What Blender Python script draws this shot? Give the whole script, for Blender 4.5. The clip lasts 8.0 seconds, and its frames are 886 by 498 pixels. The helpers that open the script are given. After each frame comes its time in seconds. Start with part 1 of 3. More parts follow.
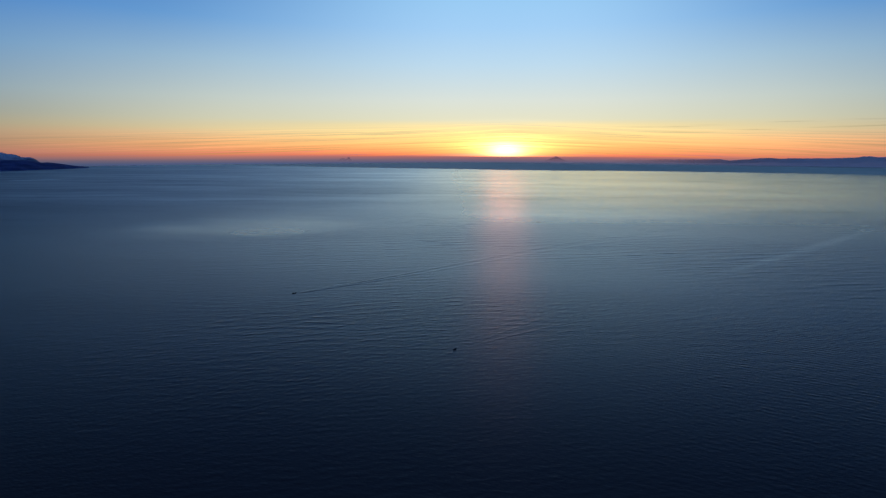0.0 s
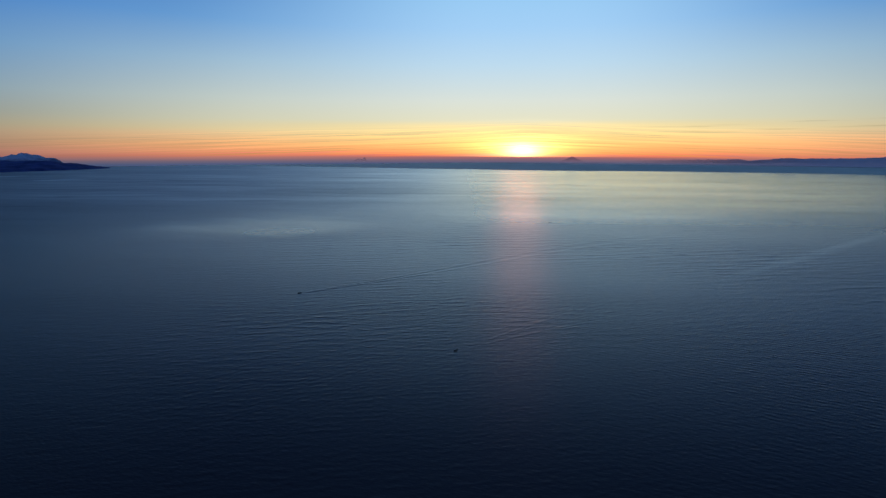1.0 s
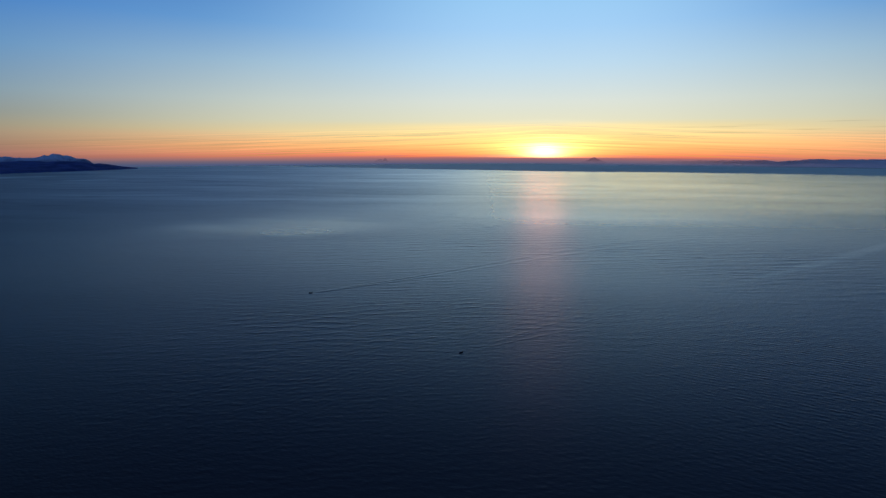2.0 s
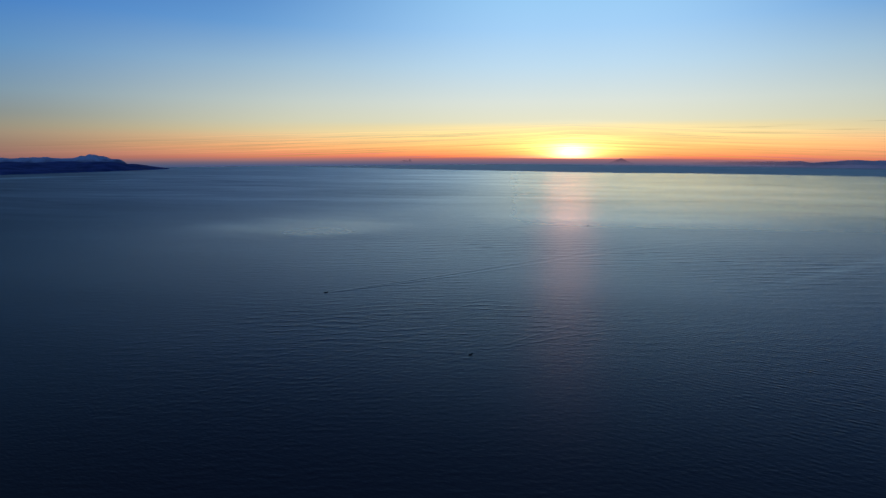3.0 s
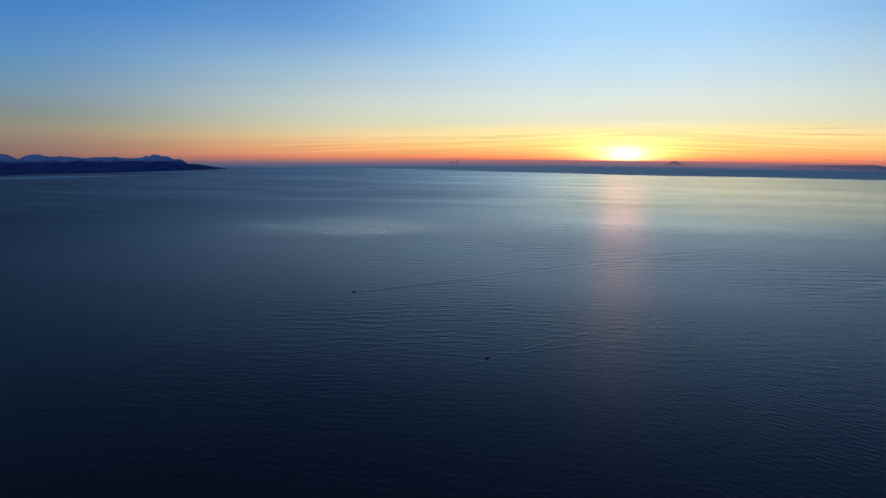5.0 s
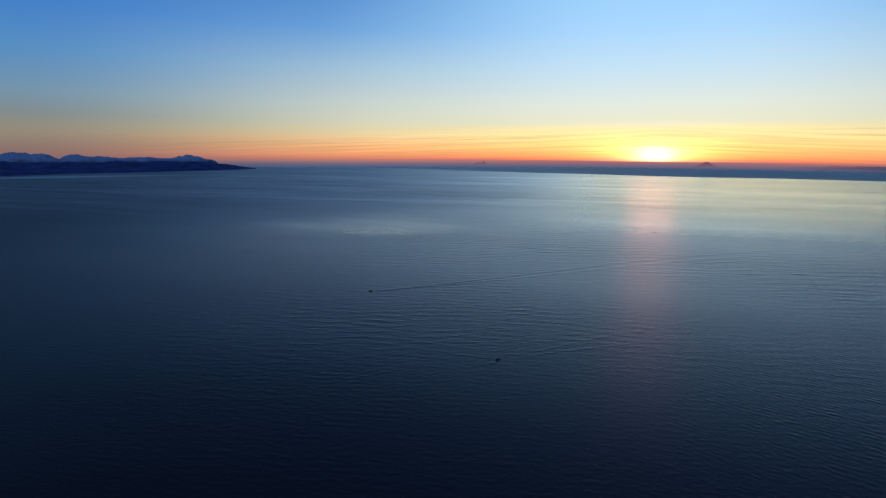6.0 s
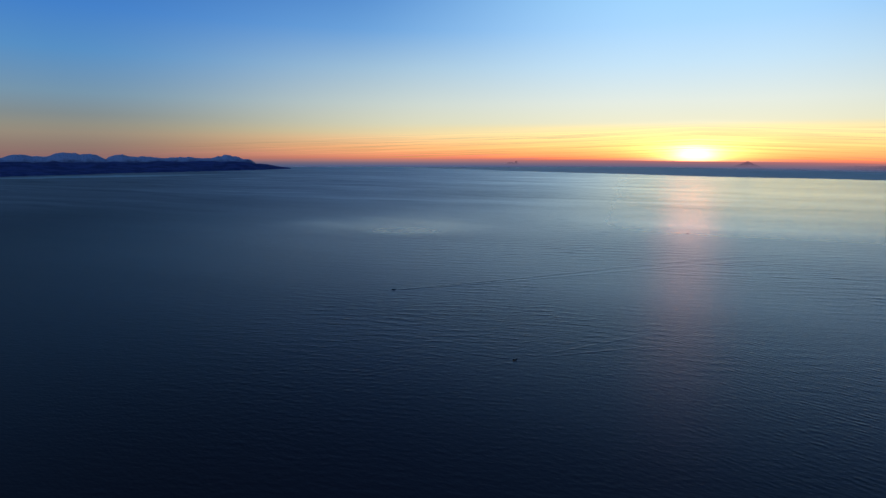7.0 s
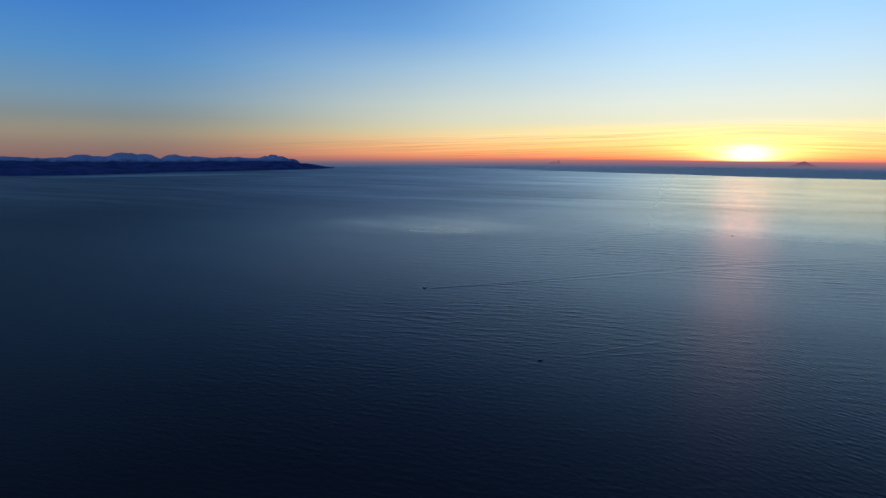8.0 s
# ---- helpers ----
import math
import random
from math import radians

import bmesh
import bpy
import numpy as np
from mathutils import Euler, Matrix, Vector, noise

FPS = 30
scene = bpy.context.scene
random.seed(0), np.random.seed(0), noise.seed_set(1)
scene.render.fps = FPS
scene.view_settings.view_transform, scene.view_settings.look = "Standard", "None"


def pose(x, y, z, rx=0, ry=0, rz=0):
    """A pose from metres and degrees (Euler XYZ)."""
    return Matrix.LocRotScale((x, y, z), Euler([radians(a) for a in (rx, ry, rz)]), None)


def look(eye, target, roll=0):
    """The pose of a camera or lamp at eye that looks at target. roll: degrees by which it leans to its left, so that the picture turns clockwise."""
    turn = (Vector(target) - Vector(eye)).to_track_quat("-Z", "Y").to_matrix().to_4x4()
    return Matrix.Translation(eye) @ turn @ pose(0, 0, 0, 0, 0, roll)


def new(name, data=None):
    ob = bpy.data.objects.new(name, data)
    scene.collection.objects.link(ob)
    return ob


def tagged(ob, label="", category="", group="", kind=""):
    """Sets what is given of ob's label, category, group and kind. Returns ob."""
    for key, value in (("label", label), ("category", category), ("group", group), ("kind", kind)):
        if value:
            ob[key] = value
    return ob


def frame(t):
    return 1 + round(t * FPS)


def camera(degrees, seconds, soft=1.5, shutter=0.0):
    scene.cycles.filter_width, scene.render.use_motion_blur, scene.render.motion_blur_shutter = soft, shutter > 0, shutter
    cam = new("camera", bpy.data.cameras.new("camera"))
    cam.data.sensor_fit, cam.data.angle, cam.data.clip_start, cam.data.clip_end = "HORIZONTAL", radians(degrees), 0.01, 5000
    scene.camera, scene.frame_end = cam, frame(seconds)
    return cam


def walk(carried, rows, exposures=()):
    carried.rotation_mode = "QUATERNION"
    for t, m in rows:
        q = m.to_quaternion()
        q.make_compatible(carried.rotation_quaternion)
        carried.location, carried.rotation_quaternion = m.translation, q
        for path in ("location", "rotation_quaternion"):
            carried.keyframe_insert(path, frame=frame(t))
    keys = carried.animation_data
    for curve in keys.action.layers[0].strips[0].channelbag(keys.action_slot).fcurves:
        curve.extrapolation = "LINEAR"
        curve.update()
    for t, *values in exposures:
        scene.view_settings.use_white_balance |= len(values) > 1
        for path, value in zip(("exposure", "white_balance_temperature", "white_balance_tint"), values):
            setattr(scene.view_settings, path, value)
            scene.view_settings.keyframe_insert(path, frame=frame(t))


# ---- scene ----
# ======== camera and its path ========
cam = camera(78.85, 8.0, soft=1.4)
ROWS = [
    (0, 0.00, 0.00, 123.20, -0.000, -10.349, -0.201),
    (0.5, 4.62, 1.00, 123.10, 0.893, -10.320, -0.175),
    (1, 9.22, 1.99, 123.06, 1.718, -10.320, -0.143),
    (1.5, 13.78, 2.95, 123.07, 2.755, -10.279, -0.120),
    (3, 27.32, 5.75, 123.30, 6.669, -10.178, -0.136),
    (3.5, 31.79, 6.65, 123.41, 7.979, -10.149, -0.141),
    (4, 36.24, 7.54, 123.53, 9.196, -10.063, -0.318),
    (4.5, 40.68, 8.42, 123.63, 10.479, -10.049, -0.352),
    (6, 53.95, 11.00, 123.80, 14.654, -10.007, -0.440),
    (6.5, 58.36, 11.84, 123.78, 16.225, -10.011, -0.439),
    (7, 62.77, 12.67, 123.70, 18.160, -10.055, -0.354),
    (7.5, 67.18, 13.50, 123.56, 20.384, -10.076, -0.319),
    (8, 71.60, 14.33, 123.34, 22.577, -10.095, -0.317),
]
walk(cam, [(t, pose(x, y, z, 0, 0, yaw) @ pose(0, 0, 0, 90 + pitch) @ pose(0, 0, 0, 0, 0, -roll))
           for t, x, y, z, yaw, pitch, roll in ROWS],
     exposures=[(0.0, 0.0), (4.0, 0.05), (8.0, 0.17)])

# ======== sky and sun ========
SUN_AZ, SUN_EL = 6.5, 0.25          # degrees right of +y, degrees above eye level
CENTRE = Vector((35.0, 20.0, 0.0))  # middle of the sea disc


def lin(rgb):
    """8-bit display colour to linear."""
    out = []
    for c in rgb:
        c /= 255.0
        out.append(c / 12.92 if c <= 0.04045 else ((c + 0.055) / 1.055) ** 2.4)
    return (*out, 1.0)


class Nodes:
    """Short hand for building node trees."""

    def __init__(self, tree):
        self.tree = tree
        tree.nodes.clear()

    def add(self, kind):
        return self.tree.nodes.new(kind)

    def put(self, socket, value):
        if isinstance(value, bpy.types.NodeSocket):
            self.tree.links.new(value, socket)
        elif value is not None:
            socket.default_value = value

    def math(self, op, a, b=None, c=None, clamp=False):
        node = self.add("ShaderNodeMath")
        node.operation, node.use_clamp = op, clamp
        for i, v in enumerate((a, b, c)):
            self.put(node.inputs[i], v)
        return node.outputs[0]

    def vmath(self, op, a, b=None):
        node = self.add("ShaderNodeVectorMath")
        node.operation = op
        self.put(node.inputs[0], a)
        self.put(node.inputs[1], b)
        return node.outputs["Value"] if op in ("DOT_PRODUCT", "LENGTH") else node.outputs[0]

    def step(self, v, lo, hi, a=0.0, b=1.0):
        node = self.add("ShaderNodeMapRange")
        node.interpolation_type = "SMOOTHSTEP"
        for i, x in enumerate((v, lo, hi, a, b)):
            self.put(node.inputs[i], x)
        return node.outputs[0]

    def mix(self, f, a, b, blend="MIX"):
        node = self.add("ShaderNodeMix")
        node.data_type, node.blend_type = "RGBA", blend
        self.put(node.inputs[0], f)
        self.put(node.inputs[6], a)
        self.put(node.inputs[7], b)
        return node.outputs[2]

    def ramp(self, f, stops):
        node = self.add("ShaderNodeValToRGB")
        el = node.color_ramp.elements
        while len(el) < len(stops):
            el.new(1.0)
        for e, (pos, colour) in zip(el, stops):
            e.position, e.color = pos, colour
        self.put(node.inputs[0], f)
        return node.outputs[0]

    def noise(self, vec, scale, detail=3.0, rough=0.5):
        node = self.add("ShaderNodeTexNoise")
        self.put(node.inputs["Vector"], vec)
        self.put(node.inputs["Scale"], scale)
        self.put(node.inputs["Detail"], detail)
        self.put(node.inputs["Roughness"], rough)
        return node.outputs[0]

    def xyz(self, x, y, z=0.0):
        node = self.add("ShaderNodeCombineXYZ")
        for i, v in enumerate((x, y, z)):
            self.put(node.inputs[i], v)
        return node.outputs[0]


# sky colours by height above eye level: under the sun, to its side, and well away from it
SKY_SUN = [(-1.3, (72, 86, 124)), (-0.9, (124, 100, 118)), (-0.62, (164, 104, 110)), (-0.48, (228, 112, 84)), (-0.2, (244, 158, 96)), (0.6, (250, 196, 118)),
           (1.6, (252, 220, 146)), (2.6, (246, 226, 170)), (3.1, (228, 226, 200)), (5.0, (220, 227, 221)), (8.5, (190, 219, 242)), (12, (164, 208, 250)),
           (16, (148, 201, 247)), (22, (60, 117, 200)), (30, (38, 74, 142)), (40, (38, 58, 96)), (90, (36, 46, 70))]
SKY_SIDE = [(-1.3, (80, 92, 128)), (-1.0, (120, 102, 118)), (-0.64, (186, 122, 112)), (-0.5, (214, 126, 103)), (-0.2, (229, 150, 108)), (0.6, (236, 174, 120)),
            (1.5, (236, 194, 146)), (2.1, (222, 204, 162)), (3.0, (208, 206, 182)), (5.0, (192, 203, 200)), (8.5, (156, 187, 212)), (12, (106, 158, 214)),
            (16, (78, 134, 202)), (22, (37, 86, 166)), (30, (28, 54, 110)), (40, (30, 44, 76)), (90, (36, 46, 70))]
SKY_AWAY = [(-1.3, (66, 78, 112)), (-1.0, (92, 88, 108)), (-0.74, (124, 98, 106)), (-0.6, (128, 98, 102)), (-0.2, (134, 104, 102)), (0.6, (136, 116, 108)),
            (1.6, (143, 132, 119)), (2.3, (137, 135, 126)), (3.2, (124, 134, 138)), (5.0, (112, 142, 166)), (8.5, (82, 136, 190)), (12, (64, 122, 194)),
            (16, (50, 106, 182)), (22, (19, 42, 82)), (30, (16, 26, 46)), (40, (24, 32, 50)), (90, (36, 46, 70))]
# the paler sky opposite the sun, never in view
SKY_BACK = [(-1.3, (90, 100, 140)), (0.8, (150, 150, 180)), (4.2, (180, 165, 190)), (8.5, (165, 175, 210)), (16, (130, 165, 215)), (30, (90, 130, 190)),
            (90, (36, 46, 70))]


def build_world():
    world = bpy.data.worlds.new("dusk_sky")
    scene.world = world
    world.use_nodes = True
    n = Nodes(world.node_tree)
    way = n.add("ShaderNodeTexCoord").outputs["Generated"]
    sep = n.add("ShaderNodeSeparateXYZ")
    n.put(sep.inputs[0], way)
    x, y, z = sep.outputs
    el = n.math("MULTIPLY", n.math("ARCSINE", z), 57.2958)
    az = n.math("MULTIPLY", n.math("ARCTAN2", x, y), 57.2958)
    off = n.math("SUBTRACT", az, SUN_AZ)
    wrapped = n.math("ABSOLUTE", n.math("WRAP", off, 180.0, -180.0))
    u = n.math("SQRT", n.math("DIVIDE", n.math("MAXIMUM", n.math("ADD", el, 2.0), 0.0), 92.0))

    def stops(table):
        return [(math.sqrt((e + 2) / 92), lin((c[0], c[1], c[2] * 0.985))) for e, c in table]

    # a thin sheet of cloud low over the horizon, drawn out in streaks that sink away from the sun
    v = n.math("ADD", el, n.math("MULTIPLY", wrapped, 0.037))
    warp = n.math("MULTIPLY", n.math("SUBTRACT", n.noise(n.xyz(n.math("MULTIPLY", az, 0.07), n.math("MULTIPLY", v, 0.5), 7.0), 1.0, 2.0), 0.5), 0.3)
    v = n.math("ADD", v, warp)
    streak = n.noise(n.xyz(n.math("MULTIPLY", az, 0.045), n.math("MULTIPLY", v, 1.9), 0.0), 1.0, 4.0, 0.6)
    fine = n.noise(n.xyz(n.math("MULTIPLY", az, 0.06), n.math("MULTIPLY", v, 9.0), 3.0), 1.0, 3.0, 0.6)
    streak = n.math("ADD", n.math("MULTIPLY", streak, 0.42), n.math("MULTIPLY", fine, 0.58))
    band = n.math("MULTIPLY", n.step(el, -0.8, -0.2), n.step(v, 3.2, 1.9))
    band = n.math("MULTIPLY", band, n.step(wrapped, 58.0, 30.0, 0.15, 1.0))
    swing = n.math("MULTIPLY", n.math("SUBTRACT", streak, 0.5), band)
    # brighter and darker threads through the sheet, and its faint upper rim
    def threads(height, thick):
        k = n.math("POWER", n.math("DIVIDE", n.math("SUBTRACT", v, height), thick), 2.0)
        return n.math("EXPONENT", n.math("MULTIPLY", k, -1.0))

    broken = n.noise(n.xyz(n.math("MULTIPLY", az, 0.11), n.math("MULTIPLY", v, 2.0), 21.0), 1.0, 3.0, 0.6)
    thread = n.math("ADD", threads(1.36, 0.075), n.math("MULTIPLY", n.math("MULTIPLY", threads(0.92, 0.06), n.step(broken, 0.44, 0.58)), n.step(wrapped, 34.0, 14.0)))
    thread = n.math("SUBTRACT", thread, n.math("MULTIPLY", n.math("MULTIPLY", threads(1.12, 0.05), n.step(broken, 0.56, 0.42)), n.step(wrapped, 40.0, 18.0, 0.3, 1.1)))
    thread = n.math("SUBTRACT", thread, n.math("MULTIPLY", n.math("MULTIPLY", threads(0.62, 0.06), n.step(broken, 0.46, 0.58)), n.step(wrapped, 30.0, 12.0)))
    thread = n.math("MULTIPLY", n.math("MULTIPLY", thread, band), n.step(fine, 0.36, 0.56, 0.25, 1.0))
    wisps = n.noise(n.xyz(n.math("MULTIPLY", az, 0.09), n.math("MULTIPLY", el, 3.6), 12.0), 1.0, 4.0, 0.6)
    wisps = n.math("MULTIPLY", n.step(wisps, 0.52, 0.70), n.math("MULTIPLY", n.step(el, 1.3, 1.9), n.step(el, 3.1, 2.4)))
    wisps = n.math("MULTIPLY", wisps, n.math("MULTIPLY", n.step(az, 14.0, 24.0), n.step(az, 60.0, 45.0)))
    rim = n.math("MULTIPLY", n.step(v, 3.5, 2.7), n.step(v, 0.6, 2.4))
    rim = n.math("MULTIPLY", rim, n.step(wrapped, 50.0, 10.0))
    u2 = n.math("SUBTRACT", u, n.math("MULTIPLY", swing, 0.15))

    # the glow fades sooner to the right of the sun
    spread = n.math("MULTIPLY", wrapped, n.step(off, 4.0, 26.0, 1.0, 1.12))
    sky = n.mix(n.step(spread, 3.0, 36.0), n.ramp(u2, stops(SKY_SUN)), n.ramp(u2, stops(SKY_SIDE)))
    sky = n.mix(n.step(spread, 25.0, 60.0), sky, n.ramp(u2, stops(SKY_AWAY)))
    sky = n.mix(n.step(wrapped, 85.0, 130.0), sky, n.ramp(u2, stops(SKY_BACK)))
    # the sun, half sunk in the haze, and the glow about it
    def blob(wide, tall, el0=SUN_EL):
        a = n.math("POWER", n.math("DIVIDE", wrapped, wide), 2.0)
        b = n.math("POWER", n.math("DIVIDE", n.math("SUBTRACT", n.math("SUBTRACT", el, n.math("MULTIPLY", swing, 1.6)), el0), tall), 2.0)
        return n.math("EXPONENT", n.math("MULTIPLY", n.math("ADD", a, b), -1.0))

    above = n.step(el, -0.66, -0.48)
    core = n.math("MULTIPLY", n.math("MULTIPLY", blob(1.65, 0.60, 0.02), above), 2.2)
    glow = n.math("MULTIPLY", n.math("MULTIPLY", blob(6.0, 1.15, 0.35), above), 0.7)
    wide = n.math("MULTIPLY", n.math("MULTIPLY", blob(14.0, 2.2, 0.6), above), 0.14)
    ember = n.math("MULTIPLY", n.math("MULTIPLY", blob(3.0, 0.9), above), 4.8)

    dusk = n.math("MULTIPLY", n.math("MULTIPLY", blob(20.0, 1.0, 0.2), above), 0.25)

    def lit(under, f, c):
        return n.mix(1.0, under, n.mix(1.0, n.xyz(f, f, f), c, "MULTIPLY"), "ADD")

    for f, c in ((glow, (1.0, 0.68, 0.14, 1)), (wide, (1.0, 0.52, 0.13, 1)), (ember, (1.0, 0.16, 0.05, 1)), (dusk, (1.0, 0.12, 0.04, 1))):
        sky = lit(sky, f, c)
    gain = n.math("ADD", 1.0, n.math("ADD", n.math("MULTIPLY", swing, 3.0), n.math("ADD", n.math("MULTIPLY", thread, 0.13), n.math("SUBTRACT", n.math("MULTIPLY", rim, 0.06), n.math("MULTIPLY", wisps, 0.20)))))
    sky = n.mix(1.0, sky, n.xyz(gain, gain, gain), "MULTIPLY")
    sky = lit(sky, core, (1.0, 0.60, 0.36, 1))
    bg = n.add("ShaderNodeBackground")
    n.put(bg.inputs[0], sky)
    n.put(bg.inputs[1], 1.0)
    n.put(n.add("ShaderNodeOutputWorld").inputs[0], bg.outputs[0])


build_world()
sun_data = bpy.data.lights.new("sun", "SUN")
sun_data.energy, sun_data.angle, sun_data.color = 0.0095, radians(4.8), (1.0, 0.33, 0.21)
sun = new("sun", sun_data)
sun_way = Vector((math.sin(radians(SUN_AZ)), math.cos(radians(SUN_AZ)), math.tan(radians(11.5))))
sun.matrix_world = look(sun_way * 100, (0, 0, 0))


# ======== materials ========
def material(name):
    m = bpy.data.materials.new(name)
    m.use_nodes = True
    return m, Nodes(m.node_tree)


def surface(n, shader):
    n.put(n.add("ShaderNodeOutputMaterial").inputs[0], shader)


def principled(n, colour, rough, **more):
    p = n.add("ShaderNodeBsdfPrincipled")
    n.put(p.inputs["Base Color"], colour)
    n.put(p.inputs["Roughness"], rough)
    for key, value in more.items():
        n.put(p.inputs[key.replace("_", " ")], value)
    return p


def water_material():
    m, n = material("sea_water")
    place = n.add("ShaderNodeNewGeometry").outputs["Position"]
    sep = n.add("ShaderNodeSeparateXYZ")
    n.put(sep.inputs[0], place)
    x, y, z = sep.outputs
    # wind-ruffled and calm lanes, long across the bay
    lanes = n.noise(n.xyz(n.math("MULTIPLY", n.math("ADD", x, n.math("MULTIPLY", y, 0.25)), 0.0008), n.math("MULTIPLY", y, 0.0027)), 1.0, 4.0, 0.55)
    calm = n.math("MULTIPLY", n.step(lanes, 0.34, 0.72), 0.24)
    # the lee of the far coast is smoother than the windy side by the headland
    side = n.math("DIVIDE", x, n.math("ADD", n.math("ABSOLUTE", y), 300.0))
    lee = n.math("MULTIPLY", n.step(side, -1.0, -0.08), n.step(side, 0.75, 0.2, 0.6, 1.0))
    calm = n.math("ADD", calm, n.math("MULTIPLY", lee, 0.98))
    edge = n.math("ADD", n.vmath("LENGTH", place), n.math("MULTIPLY", n.math("SUBTRACT", lanes, 0.5), 400.0))
    calm = n.math("ADD", calm, n.math("MULTIPLY", n.math("MULTIPLY", n.step(edge, 350.0, 1600.0), n.step(side, -0.2, 0.12)), 0.12))

    def slick(cx, cy, wide, deep, turn, lo, hi):
        """A lane of flat water with a ragged edge."""
        dx, dy = n.math("SUBTRACT", x, cx), n.math("SUBTRACT", y, cy)
        c, k = math.cos(math.radians(turn)), math.sin(math.radians(turn))
        along = n.math("ADD", n.math("MULTIPLY", dx, c), n.math("MULTIPLY", dy, k))
        across = n.math("SUBTRACT", n.math("MULTIPLY", dy, c), n.math("MULTIPLY", dx, k))
        q = n.math("ADD", n.math("POWER", n.math("DIVIDE", along, wide), 2.0), n.math("POWER", n.math("DIVIDE", across, deep), 2.0))
        return n.step(n.math("ADD", q, ragged), hi, lo)

    ragged = n.math("MULTIPLY", n.math("SUBTRACT", n.noise(n.xyz(n.math("MULTIPLY", n.math("ADD", x, n.math("MULTIPLY", y, -0.35)), 0.005), n.math("MULTIPLY", n.math("ADD", y, n.math("MULTIPLY", x, 0.3)), 0.017)), 1.0, 5.0, 0.62), 0.5), 2.6)
    # the pale lens of flat water in the middle of the bay, with a tail on its far side
    pale = n.math("ADD", slick(-335, 872, 185, 125, 14, -0.4, 1.6), n.math("MULTIPLY", slick(-280, 800, 80, 60, 40, -0.9, 1.6), 0.5))
    pale = n.math("ADD", pale, n.math("MULTIPLY", slick(-300, 1040, 190, 70, 10, -0.9, 1.6), 0.35))
    pale = n.math("MINIMUM", pale, 1.0)
    calm = n.math("ADD", calm, n.math("MULTIPLY", pale, 0.21))
    # flat strips under the headland
    strips = n.math("ADD", slick(-1650, 2215, 120, 38, 48, 0.0, 1.2), slick(-2400, 2060, 560, 120, 58, -0.6, 1.5))
    calm = n.math("ADD", calm, n.math("MULTIPLY", strips, 1.7))
    # old wake
    calm = n.math("ADD", calm, n.math("MULTIPLY", slick(490, 700, 290, 10, 38.6, -0.6, 1.6), 0.26))
    # the breeze ends along a line across the sunny side; beyond it the water lies flat
    line = n.math("SUBTRACT", y, n.math("MULTIPLY", x, 0.38))
    line = n.math("ADD", line, n.math("MULTIPLY", ragged, 26.0))
    flat = n.math("MULTIPLY", n.step(line, 740.0, 1000.0), n.step(x, -260.0, 160.0))
    calm = n.math("ADD", calm, n.math("MULTIPLY", flat, 0.08))
    paws = n.noise(n.xyz(n.math("MULTIPLY", x, 0.0035), n.math("MULTIPLY", y, 0.014), 5.0), 1.0, 4.0, 0.6)
    calm = n.math("SUBTRACT", calm, n.math("MULTIPLY", n.math("MULTIPLY", n.step(paws, 0.55, 0.72), n.step(edge, 900.0, 1700.0)), 0.3))
    # a dark breeze patch left of the flat water
    calm = n.math("SUBTRACT", calm, n.math("MULTIPLY", slick(-330, 1680, 330, 190, 12, -0.6, 1.6), 0.24))
    breeze = n.math("ADD", slick(1080, 2260, 110, 22, -45, -0.4, 1.5), n.math("ADD", slick(1290, 1630, 110, 14, -22, -0.4, 1.5), slick(1580, 2065, 140, 16, -10, -0.4, 1.5)))
    calm = n.math("SUBTRACT", calm, n.math("MULTIPLY", breeze, 0.3))
    far = n.math("MULTIPLY", n.step(n.vmath("LENGTH", place), 1000.0, 3200.0), n.step(side, 0.15, -0.2))
    far = n.math("ADD", far, n.math("MULTIPLY", n.math("MULTIPLY", n.step(n.vmath("LENGTH", place), 2900.0, 3600.0), 0.4), n.step(side, 0.17, 0.05)))
    calm = n.math("MINIMUM", n.math("SUBTRACT", calm, n.math("MULTIPLY", far, 0.14)), 1.6)
    # off the headland the sea is rougher
    offing = n.math("MULTIPLY", n.step(n.vmath("LENGTH", place), 550.0, 1900.0), n.step(side, -0.15, -0.7))
    calm = n.math("ADD", calm, n.math("MULTIPLY", offing, 1.02))
    bend = n.math("ADD", y, n.math("MULTIPLY", n.noise(n.xyz(n.math("MULTIPLY", x, 0.002), n.math("MULTIPLY", y, 0.002), 2.0), 1.0, 2.0), 260.0))
    streaks = n.noise(n.xyz(n.math("MULTIPLY", x, 0.0015), n.math("MULTIPLY", bend, 0.013), 9.0), 1.0, 4.0, 0.6)
    calm = n.math("ADD", calm, n.math("MULTIPLY", n.math("MULTIPLY", n.math("SUBTRACT", streaks, 0.5), n.math("MULTIPLY", n.step(edge, 900.0, 1800.0), n.step(side, 0.02, 0.3, 1.0, 0.25))), 1.4))
    open_sea = n.step(edge, 500.0, 1500.0)
    rough = n.math("SUBTRACT", n.math("SUBTRACT", 0.37, n.math("MULTIPLY", open_sea, n.step(side, -0.35, 0.3, -0.13, 0.10))), n.math("MULTIPLY", calm, 0.04))
    rough = n.math("MAXIMUM", n.math("SUBTRACT", rough, n.math("ADD", n.math("MULTIPLY", pale, 0.09), n.math("ADD", n.math("MULTIPLY", strips, 0.10), n.math("MULTIPLY", flat, 0.045)))), 0.12)
    rough = n.math("ADD", rough, n.math("MULTIPLY", offing, 0.20))
    chop = n.noise(n.xyz(n.math("MULTIPLY", n.math("ADD", x, n.math("MULTIPLY", y, 0.2)), 0.15), n.math("MULTIPLY", n.math("SUBTRACT", y, n.math("MULTIPLY", x, 0.18)), 0.40)), 1.0, 3.0, 0.6)
